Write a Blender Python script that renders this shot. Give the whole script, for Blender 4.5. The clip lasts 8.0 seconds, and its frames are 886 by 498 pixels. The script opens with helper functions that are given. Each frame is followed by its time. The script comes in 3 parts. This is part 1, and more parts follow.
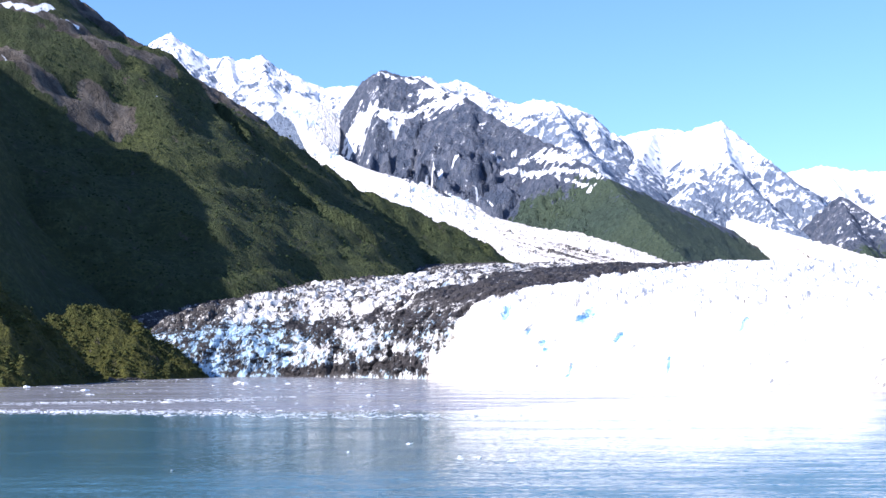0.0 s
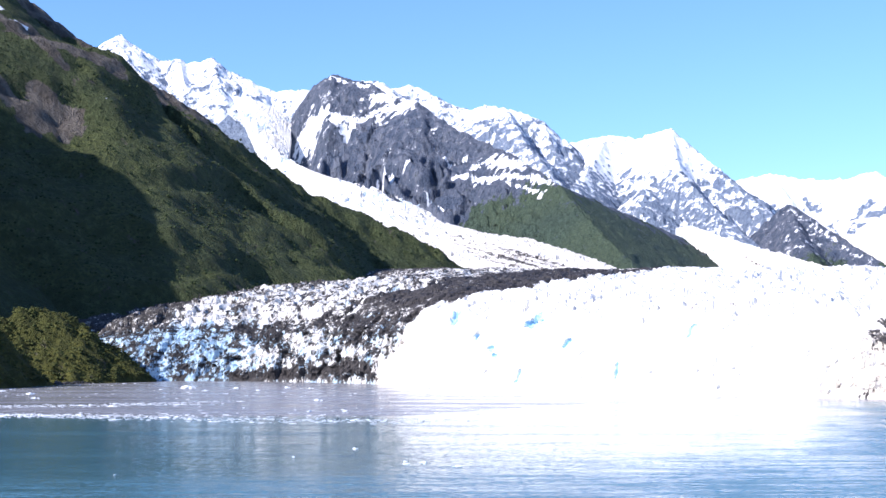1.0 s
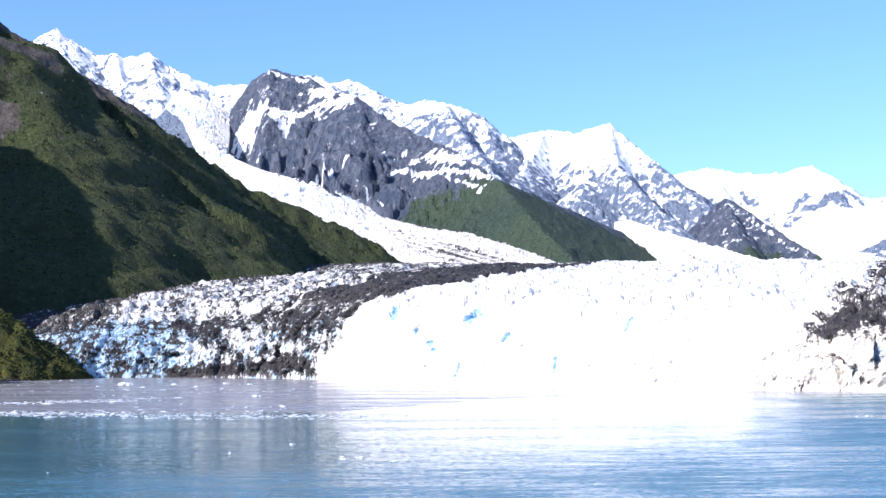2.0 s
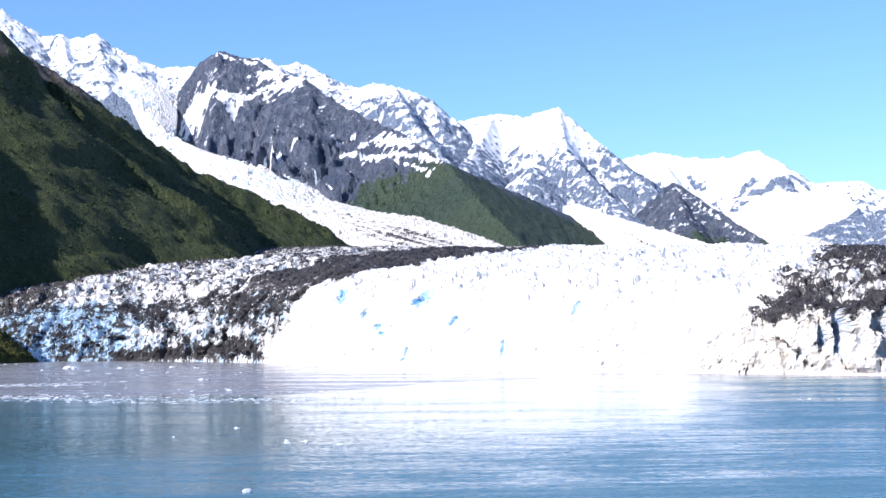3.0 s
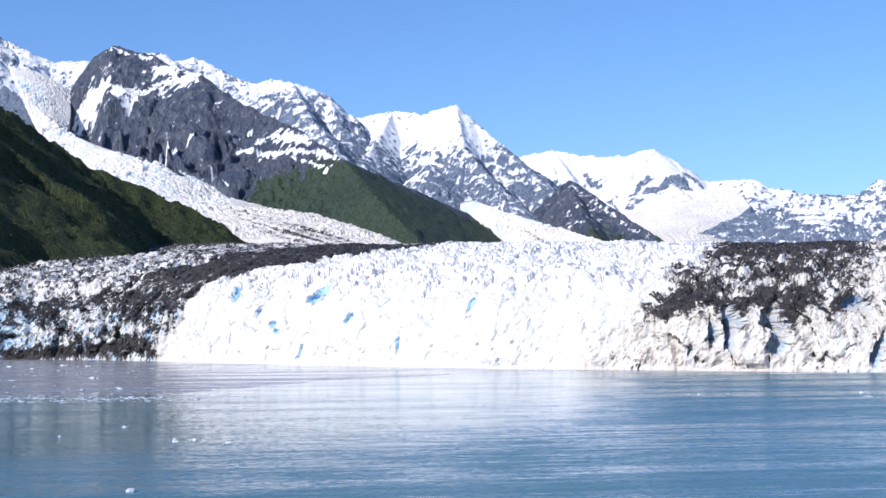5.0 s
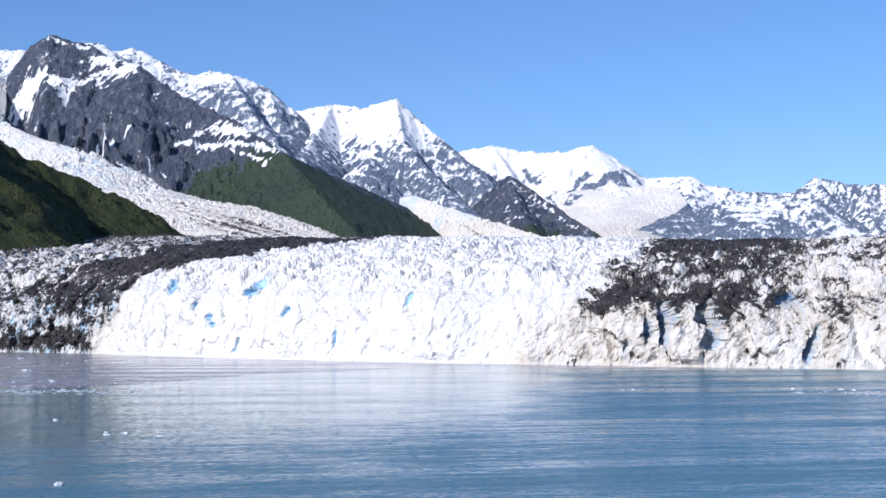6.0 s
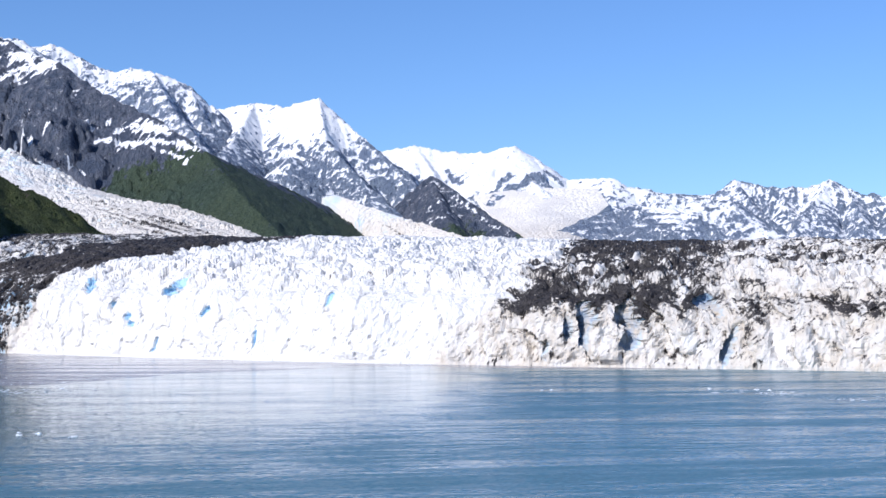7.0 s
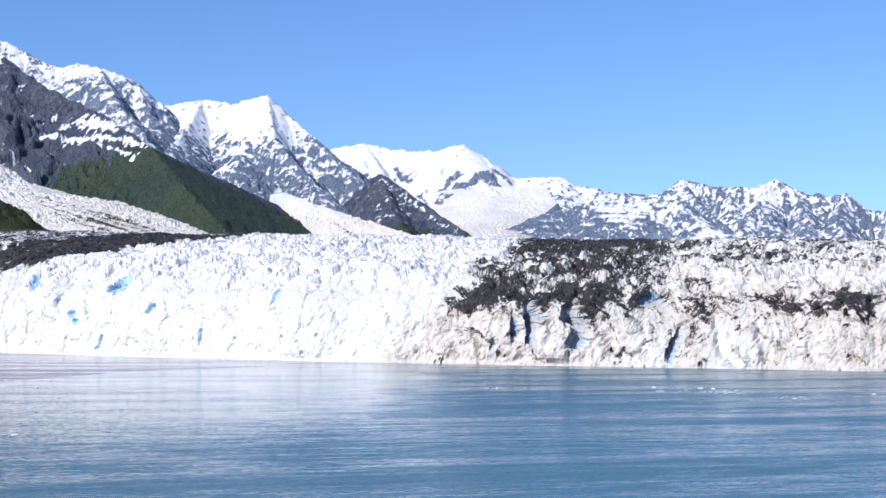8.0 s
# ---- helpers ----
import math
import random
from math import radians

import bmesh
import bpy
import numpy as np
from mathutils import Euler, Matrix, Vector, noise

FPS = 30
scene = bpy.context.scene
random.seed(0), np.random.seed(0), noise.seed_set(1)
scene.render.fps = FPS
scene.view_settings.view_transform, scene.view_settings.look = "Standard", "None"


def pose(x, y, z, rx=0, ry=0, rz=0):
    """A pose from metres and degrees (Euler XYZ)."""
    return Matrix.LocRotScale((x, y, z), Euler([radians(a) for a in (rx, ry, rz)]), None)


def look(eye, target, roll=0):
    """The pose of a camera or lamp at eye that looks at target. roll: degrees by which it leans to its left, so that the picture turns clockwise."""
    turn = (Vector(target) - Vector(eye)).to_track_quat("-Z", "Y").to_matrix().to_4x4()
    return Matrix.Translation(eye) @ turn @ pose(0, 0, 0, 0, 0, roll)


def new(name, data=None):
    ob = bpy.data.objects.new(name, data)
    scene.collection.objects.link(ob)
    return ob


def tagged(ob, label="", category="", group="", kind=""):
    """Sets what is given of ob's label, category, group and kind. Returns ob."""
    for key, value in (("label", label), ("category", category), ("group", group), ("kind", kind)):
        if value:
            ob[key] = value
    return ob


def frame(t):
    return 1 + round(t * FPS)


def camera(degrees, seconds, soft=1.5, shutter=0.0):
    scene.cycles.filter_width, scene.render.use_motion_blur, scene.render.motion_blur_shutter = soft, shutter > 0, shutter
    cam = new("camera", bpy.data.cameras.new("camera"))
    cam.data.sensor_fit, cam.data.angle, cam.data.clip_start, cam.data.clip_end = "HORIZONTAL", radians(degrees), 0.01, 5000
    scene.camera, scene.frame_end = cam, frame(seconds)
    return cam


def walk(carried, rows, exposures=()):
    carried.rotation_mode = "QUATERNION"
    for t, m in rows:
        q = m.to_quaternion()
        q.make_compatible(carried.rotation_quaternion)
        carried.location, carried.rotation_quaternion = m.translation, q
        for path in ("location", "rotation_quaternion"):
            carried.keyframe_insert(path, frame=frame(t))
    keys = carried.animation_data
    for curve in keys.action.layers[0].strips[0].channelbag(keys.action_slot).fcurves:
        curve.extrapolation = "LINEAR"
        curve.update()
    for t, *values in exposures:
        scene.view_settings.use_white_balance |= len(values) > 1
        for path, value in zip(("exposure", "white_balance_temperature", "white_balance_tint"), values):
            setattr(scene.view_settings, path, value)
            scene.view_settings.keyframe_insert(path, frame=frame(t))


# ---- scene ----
# A tidewater glacier under snowy mountains, seen from the deck of a slowly moving ship.
cam = camera(31.94, 8.0)
EYE = 28.0
# seconds, metres along the ship's way, yaw, pitch, roll
ROWS = [
    (0.0, 0.00, -0.000, 3.550, -0.144),
    (0.5, 0.51, -0.476, 3.634, 0.043),
    (1.0, 1.01, -1.817, 3.737, 0.144),
    (1.5, 1.52, -3.033, 3.761, -0.042),
    (3.0, 3.04, -5.917, 2.926, -0.197),
    (3.5, 3.55, -6.975, 3.154, -0.073),
    (4.0, 4.06, -8.033, 3.149, 0.057),
    (4.5, 4.56, -8.884, 2.992, -0.341),
    (6.0, 6.09, -11.930, 2.588, 0.044),
    (6.5, 6.59, -13.570, 2.783, -0.198),
    (7.0, 7.10, -14.796, 2.594, 0.197),
    (7.5, 7.61, -15.699, 2.544, 0.172),
    (8.0, 8.11, -16.696, 2.538, 0.337),
]
EXPOSURES = [(0.0, 0.86, 5900, 18), (2.0, 0.76, 5900, 17), (4.5, 0.3, 5850, 15), (6.0, -0.03, 5800, 15), (7.0, 0.02, 5800, 15), (8.0, 0.02, 5800, 15)]
walk(cam, [(t, pose(x, 0, EYE, 90 + pitch, 0, yaw) @ pose(0, 0, 0, 0, 0, roll)) for t, x, yaw, pitch, roll in ROWS], EXPOSURES)

# ---------------------------------------------------------------- light
SUN_AZ, SUN_EL = -120.0, 33.0
world = bpy.data.worlds.new("sky")
scene.world = world
world.use_nodes = True
wn = world.node_tree
sky = wn.nodes.new("ShaderNodeTexSky")
sky.sky_type, sky.sun_disc = "NISHITA", False
sky.sun_elevation, sky.sun_rotation = radians(SUN_EL), radians(SUN_AZ)
sky.air_density, sky.dust_density, sky.ozone_density = 1.0, 0.7, 7.0
sky.altitude = 1200.0
wn.nodes["Background"].inputs["Strength"].default_value = 0.13
wn.links.new(sky.outputs[0], wn.nodes["Background"].inputs["Color"])
sun_to = Vector((math.sin(radians(SUN_AZ)) * math.cos(radians(SUN_EL)), math.cos(radians(SUN_AZ)) * math.cos(radians(SUN_EL)), math.sin(radians(SUN_EL))))
sun = new("sun", bpy.data.lights.new("sun", "SUN"))
sun.data.energy, sun.data.angle, sun.data.color = 4.9, radians(0.53), (1.0, 0.93, 0.82)
sun.matrix_world = look(sun_to * 3000, (0, 0, 0))


# ---------------------------------------------------------------- noise on arrays
_rng = np.random.RandomState(7)
_perm = _rng.permutation(1024).astype(np.int64)
_grad = _rng.normal(size=(1024, 3))
_grad /= np.linalg.norm(_grad, axis=1)[:, None]


def perlin(x, y, z=0.0):
    """Gradient noise, about -1 to 1, on arrays."""
    x, y, z = np.broadcast_arrays(np.asarray(x, float), np.asarray(y, float), np.asarray(z, float))
    xi, yi, zi = np.floor(x).astype(np.int64), np.floor(y).astype(np.int64), np.floor(z).astype(np.int64)
    fx, fy, fz = x - xi, y - yi, z - zi
    ux, uy, uz = (f * f * f * (f * (f * 6 - 15) + 10) for f in (fx, fy, fz))
    out = 0.0
    for dx in (0, 1):
        wx = ux if dx else 1 - ux
        hx = _perm[(xi + dx) & 1023]
        for dy in (0, 1):
            wy = uy if dy else 1 - uy
            hy = _perm[(hx + yi + dy) & 1023]
            for dz in (0, 1):
                wz = uz if dz else 1 - uz
                g = _grad[_perm[(hy + zi + dz) & 1023]]
                out = out + wx * wy * wz * (g[..., 0] * (fx - dx) + g[..., 1] * (fy - dy) + g[..., 2] * (fz - dz))
    return out * 1.6


def fbm(x, y, z=0.0, octaves=4, gain=0.5):
    total, amp, f = 0.0, 1.0, 1.0
    for i in range(octaves):
        total = total + amp * perlin(x * f + 17.3 * i, y * f - 9.1 * i, z * f + 5.7 * i)
        amp, f = amp * gain, f * 2.03
    return total


def ridged(x, y, z=0.0, octaves=4, gain=0.5):
    """Sharp crests: 0 in the hollows to about 1 on the crests."""
    total, amp, f, norm = 0.0, 1.0, 1.0, 0.0
    for i in range(octaves):
        total = total + amp * (1 - np.abs(perlin(x * f + 31.7 * i, y * f + 3.1 * i, z * f - 8.3 * i)) * 1.6)
        norm += amp
        amp, f = amp * gain, f * 2.07
    return total / norm


def cells(x, y, seed):
    """Blocks with cracks between them: the gap to the next block (0 in a crack), and each block's own chance number."""
    xi, yi = np.floor(x).astype(np.int64), np.floor(y).astype(np.int64)
    one, two, chance = np.full(x.shape, 9.0), np.full(x.shape, 9.0), np.zeros(x.shape)
    for dx in (-1, 0, 1):
        for dy in (-1, 0, 1):
            h = _perm[(_perm[(_perm[(xi + dx) & 1023] + yi + dy) & 1023] + 37 * seed) & 1023]
            px, py = xi + dx + _grad[h, 0] * 0.42 + 0.5, yi + dy + _grad[h, 1] * 0.42 + 0.5
            d = np.hypot(x - px, y - py)
            near = d < one
            two = np.where(near, one, np.minimum(two, d))
            chance = np.where(near, h / 1023.0, chance)
            one = np.where(near, d, one)
    return two - one, chance


def step(a, b, x):
    s = np.clip((x - a) / (b - a), 0, 1)
    return s * s * (3 - 2 * s)


# ---------------------------------------------------------------- meshes
def sheet(name, P, keep=None, material=None, masks=None, smooth=True):
    """A mesh from a grid of places P[i, j]; keep: which cells are kept."""
    n, m = P.shape[:2]
    ids = np.arange(n * m).reshape(n, m)
    quads = np.stack([ids[:-1, :-1], ids[1:, :-1], ids[1:, 1:], ids[:-1, 1:]], -1)
    if keep is not None:
        quads = quads[keep]
    quads = quads.reshape(-1, 4)
    used = np.zeros(n * m, bool)
    used[quads.ravel()] = True
    back = np.cumsum(used) - 1
    me = bpy.data.meshes.new(name)
    me.from_pydata(P.reshape(-1, 3)[used].tolist(), [], back[quads].tolist())
    me.polygons.foreach_set("use_smooth", [smooth] * len(me.polygons))
    for key, values in (masks or {}).items():
        layer = me.attributes.new(key, "FLOAT", "POINT")
        layer.data.foreach_set("value", np.broadcast_to(values, (n, m)).reshape(-1)[used].astype(np.float32))
    if material:
        me.materials.append(material)
    me.update()
    return new(name, me)


# ---------------------------------------------------------------- materials
def mat(name):
    m = bpy.data.materials.new(name)
    m.use_nodes = True
    nt = m.node_tree
    return m, nt, nt.nodes["Principled BSDF"]


def node(nt, kind, inputs=(), **props):
    n = nt.nodes.new("ShaderNode" + kind)
    for key, value in props.items():
        setattr(n, key, value)
    for key, value in dict(inputs).items():
        if isinstance(value, bpy.types.NodeSocket):
            nt.links.new(value, n.inputs[key])
        else:
            n.inputs[key].default_value = value
    return n


def place(nt, scale=(1, 1, 1)):
    g = node(nt, "NewGeometry")
    return node(nt, "Mapping", {"Vector": g.outputs["Position"], "Scale": scale}).outputs[0]


def tex(nt, where, scale, detail=4.0, rough=0.55):
    return node(nt, "TexNoise", {"Vector": where, "Scale": scale, "Detail": detail, "Roughness": rough}).outputs["Fac"]


def ramp(nt, fac, a, b, low=0.0, high=1.0):
    return node(nt, "MapRange", {"Value": fac, "From Min": a, "From Max": b, "To Min": low, "To Max": high}, interpolation_type="SMOOTHSTEP").outputs[0]


def math_(nt, op, a, b=0.0):
    n = node(nt, "Math", operation=op)
    for i, s in enumerate((a, b)):
        if isinstance(s, bpy.types.NodeSocket):
            nt.links.new(s, n.inputs[i])
        else:
            n.inputs[i].default_value = s
    return n.outputs[0]


def mix(nt, fac, a, b):
    n = node(nt, "Mix", data_type="RGBA")
    for i, s in ((0, fac), (6, a), (7, b)):
        if isinstance(s, bpy.types.NodeSocket):
            nt.links.new(s, n.inputs[i])
        else:
            n.inputs[i].default_value = (*s, 1.0) if isinstance(s, tuple) else s
    return n.outputs[2]


def mask(nt, key):
    return node(nt, "Attribute", attribute_name=key).outputs["Fac"]


def bump(nt, height, distance, strength=1.0):
    return node(nt, "Bump", {"Height": height, "Distance": distance, "Strength": strength}).outputs[0]


def mountain_material(name, rock_a, rock_b, green):
    """Bare rock, scrub and old snow, where the masks put them; gullies score the rock down the slope."""
    m, nt, b = mat(name)
    w = place(nt)
    fine, mid, big = tex(nt, w, 0.09), tex(nt, w, 0.03, 6), tex(nt, w, 0.006)
    score = tex(nt, place(nt, (0.055, 0.055, 0.016)), 1.0, 8, 0.68)
    ribs = tex(nt, place(nt, (0.15, 0.15, 0.06)), 1.0, 7, 0.75)
    tone = math_(nt, "ADD", math_(nt, "MULTIPLY", mask(nt, "tone"), 0.6), math_(nt, "MULTIPLY", math_(nt, "SUBTRACT", score, 0.5), 3.0))
    rock = mix(nt, ramp(nt, tone, 0.1, 0.75), rock_a, rock_b)
    rock = mix(nt, ramp(nt, big, 0.4, 0.7), rock, mix(nt, ramp(nt, ribs, 0.35, 0.65), tuple(0.8 * c for c in rock_a), rock_b))
    veg = mix(nt, ramp(nt, fine, 0.35, 0.65), tuple(0.6 * c for c in green), green)
    veg = mix(nt, math_(nt, "MULTIPLY", ramp(nt, big, 0.42, 0.68), 0.6), veg, tuple(c * k for c, k in zip(green, (1.35, 1.2, 0.9))))
    tuft = tex(nt, w, 0.3, 4, 0.6)
    veg = mix(nt, ramp(nt, tuft, 0.38, 0.6), tuple(0.65 * c for c in green), veg)
    edge = math_(nt, "ADD", mask(nt, "veg"), math_(nt, "MULTIPLY", math_(nt, "SUBTRACT", score, 0.5), 3.2))
    col = mix(nt, ramp(nt, edge, 0.35, 0.65), rock, veg)
    snow = mix(nt, fine, (0.78, 0.79, 0.81), (0.88, 0.88, 0.87))
    edge = math_(nt, "ADD", mask(nt, "snow"), math_(nt, "MULTIPLY", math_(nt, "SUBTRACT", ribs, 0.5), 1.7))
    edge = math_(nt, "ADD", edge, math_(nt, "MULTIPLY", math_(nt, "SUBTRACT", score, 0.5), 1.8))
    white = ramp(nt, edge, 0.45, 0.55)
    nt.links.new(mix(nt, white, col, snow), b.inputs["Base Color"])
    b.inputs["Roughness"].default_value = 0.85
    b.inputs["Specular IOR Level"].default_value = 0.2
    relief = math_(nt, "ADD", math_(nt, "MULTIPLY", score, 1.3), math_(nt, "ADD", math_(nt, "MULTIPLY", fine, 0.5), math_(nt, "ADD", math_(nt, "MULTIPLY", ribs, 0.5), math_(nt, "MULTIPLY", tuft, 0.25))))
    nt.links.new(bump(nt, relief, 26.0, math_(nt, "SUBTRACT", 1.0, math_(nt, "MULTIPLY", white, 0.75))), b.inputs["Normal"])
    return m


def ice_material():
    m, nt, b = mat("glacier_ice")
    w = place(nt)
    fine, mid = tex(nt, place(nt, (0.6, 0.6, 0.3)), 1.0, 5, 0.65), tex(nt, w, 0.14, 5, 0.6)
    ice = mix(nt, fine, (0.72, 0.705, 0.68), (0.87, 0.855, 0.82))
    ice = mix(nt, ramp(nt, mask(nt, "blue"), 0.35, 0.75), ice, (0.46, 0.68, 0.86))
    # upper mask range: cave hollows darkened, their shade put into the ice colour
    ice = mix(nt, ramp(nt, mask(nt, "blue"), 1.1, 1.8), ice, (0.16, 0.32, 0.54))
    dirt = mix(nt, ramp(nt, fine, 0.3, 0.75), (0.012, 0.011, 0.012), (0.078, 0.07, 0.068))
    thin = mix(nt, math_(nt, "MULTIPLY", ramp(nt, mid, 0.25, 0.65, 0.35, 1.0), mask(nt, "stain")), ice, (0.62, 0.55, 0.455))
    edge = math_(nt, "ADD", mask(nt, "debris"), math_(nt, "MULTIPLY", math_(nt, "SUBTRACT", mid, 0.5), 1.3))
    edge = math_(nt, "ADD", edge, math_(nt, "MULTIPLY", math_(nt, "SUBTRACT", fine, 0.5), 1.3))
    nt.links.new(mix(nt, ramp(nt, edge, 0.38, 0.66), thin, dirt), b.inputs["Base Color"])
    b.inputs["Roughness"].default_value = 0.6
    b.inputs["Specular IOR Level"].default_value = 0.25
    nt.links.new(bump(nt, math_(nt, "ADD", mid, math_(nt, "MULTIPLY", fine, 0.35)), 4.0, 0.9), b.inputs["Normal"])
    return m


def water_material():
    m, nt, b = mat("fjord_water")
    w = place(nt)
    silt = ramp(nt, math_(nt, "ADD", mask(nt, "silt"), math_(nt, "MULTIPLY", math_(nt, "SUBTRACT", tex(nt, w, 0.012), 0.5), 0.3)), 0.4, 0.6)
    nt.links.new(mix(nt, silt, (0.07, 0.17, 0.215), (0.265, 0.265, 0.28)), b.inputs["Base Color"])
    b.inputs["Roughness"].default_value = 0.12
    b.inputs["IOR"].default_value = 1.33
    streaks = tex(nt, place(nt, (0.004, 0.03, 1)), 1.0, 5, 0.6)
    gusts = tex(nt, place(nt, (0.05, 0.22, 1)), 1.0, 4, 0.6)
    wind = ramp(nt, math_(nt, "ADD", streaks, math_(nt, "MULTIPLY", math_(nt, "SUBTRACT", gusts, 0.5), 0.7)), 0.34, 0.72)
    lull = math_(nt, "ADD", mask(nt, "lull"), math_(nt, "MULTIPLY", math_(nt, "SUBTRACT", streaks, 0.5), 2.4))
    calm = math_(nt, "MAXIMUM", ramp(nt, lull, 0.25, 0.9, 2.2, 0.55), math_(nt, "MULTIPLY", silt, 1.5))
    amount = math_(nt, "MULTIPLY", math_(nt, "ADD", 0.35, math_(nt, "MULTIPLY", wind, 1.05)), calm)
    # small waves tilt the surface
    waves = node(nt, "TexNoise", {"Vector": place(nt, (0.7, 1.3, 1)), "Scale": 1.0, "Detail": 3.0, "Roughness": 0.6}).outputs["Color"]
    tilt = node(nt, "VectorMath", {0: waves, 1: (0.5, 0.5, 0.5)}, operation="SUBTRACT").outputs[0]
    tilt = node(nt, "VectorMath", {0: tilt, 1: (0.45, 0.7, 0.0)}, operation="MULTIPLY").outputs[0]
    tilt = node(nt, "VectorMath", {0: tilt, "Scale": amount}, operation="SCALE").outputs[0]
    up = node(nt, "VectorMath", {0: tilt, 1: (0.0, 0.0, 1.0)}, operation="ADD").outputs[0]
    nt.links.new(node(nt, "VectorMath", {0: up}, operation="NORMALIZE").outputs[0], b.inputs["Normal"])
    nt.links.new(math_(nt, "ADD", 0.05, math_(nt, "MULTIPLY", amount, 0.12)), b.inputs["Roughness"])
    return m


SLOPE = mountain_material("scrub_slope", (0.11, 0.095, 0.08), (0.25, 0.22, 0.19), (0.1, 0.128, 0.054))
KNOLL = mountain_material("knoll_scrub", (0.11, 0.095, 0.08), (0.25, 0.22, 0.19), (0.118, 0.128, 0.034))
# crag rock and scrub carry a blue haze tint in their base colours
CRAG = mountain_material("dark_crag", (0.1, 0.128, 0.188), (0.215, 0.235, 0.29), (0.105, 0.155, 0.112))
# far rock paled and blued: the haze of distance painted into its colours
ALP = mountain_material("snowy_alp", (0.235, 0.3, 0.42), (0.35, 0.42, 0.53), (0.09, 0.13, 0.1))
ICE, WATER = ice_material(), water_material()


def plain_material(name, a, b, scale, roughness, lumpy):
    m, nt, p = mat(name)
    w = place(nt)
    grain, big = tex(nt, w, scale, 4), tex(nt, w, 0.02, 3)
    col = mix(nt, ramp(nt, grain, 0.3, 0.7), a, b)
    shade = mix(nt, ramp(nt, big, 0.35, 0.7), tuple(0.75 * c for c in a), col)
    nt.links.new(shade, p.inputs["Base Color"])
    p.inputs["Roughness"].default_value = roughness
    p.inputs["Specular IOR Level"].default_value = 0.2
    nt.links.new(bump(nt, grain, lumpy, 0.8), p.inputs["Normal"])
    return m


FLOE = plain_material("floe_ice", (0.8, 0.84, 0.88), (0.92, 0.94, 0.95), 1.5, 0.5, 0.3)
ROCK = plain_material("shore_rock", (0.03, 0.03, 0.032), (0.08, 0.075, 0.07), 1.2, 0.6, 0.3)
BUSH = plain_material("scrub_leaves", (0.036, 0.056, 0.021), (0.056, 0.076, 0.028), 0.8, 0.85, 1.0)
BUSH_KNOLL = plain_material("knoll_leaves", (0.06, 0.072, 0.02), (0.1, 0.108, 0.03), 0.8, 0.85, 1.0)


# ---------------------------------------------------------------- mountains
def heights(X, Y, ridges, slope, seed, flute, pitch, grain):
    """Height of a massif: ridges fall off to both sides, cut by gullies that run down from the crest. Also the distance from the ridge and the gullies."""
    best, far, along = np.full(X.shape, -1e9), np.zeros(X.shape), np.zeros(X.shape)
    wx, wy = (45 * fbm(X / 260, Y / 260, seed + k, 3) for k in (0, 40))
    run = 0.0
    for ridge in ridges:
        for (ax, ay, az), (bx, by, bz) in zip(ridge, ridge[1:]):
            ex, ey = bx - ax, by - ay
            size = math.hypot(ex, ey)
            t = np.clip(((X - ax) * ex + (Y - ay) * ey) / size ** 2, 0, 1)
            fade = np.clip(np.hypot(X - ax - t * ex, Y - ay - t * ey) / 250, 0, 1)
            x, y = X + wx * fade, Y + wy * fade
            t = np.clip(((x - ax) * ex + (y - ay) * ey) / size ** 2, 0, 1)
            d = np.hypot(x - ax - t * ex, y - ay - t * ey)
            h = az + t * (bz - az) - slope * d
            up = h > best
            best, far, along = np.where(up, h, best), np.where(up, d, far), np.where(up, run + t * size, along)
            run += size
        run += 500
    drift = along + 0.35 * far + 25 * fbm(X / 90, Y / 90, seed + 21, 3)
    cut = ridged(drift / pitch, far / 700, seed + 3, 3)
    thin = ridged(drift / (0.3 * pitch), far / 300, seed + 5, 2)
    best = best + flute * np.clip(far, 0, 280) * (cut - 0.62) * 1.4 + 0.6 * flute * np.clip(far, 0, 100) * (thin - 0.6)
    rough = np.clip(far / 120, 0.12, 1)
    best = best + grain * rough * (16 * (ridged(X / 130, Y / 130, seed + 9, 5) - 0.55) + 5 * (ridged(X / 28, Y / 28, seed + 11, 3) - 0.5))
    best = best + (1 - rough) * (5 * fbm(X / 34, Y / 34, seed + 13, 2) + 9 * (ridged(X / 24, Y / 24, seed + 14, 3) - 0.6))
    return best, far, 0.6 * cut + 0.4 * thin, ridged(drift / (0.16 * pitch), far / 120, seed + 6, 3)


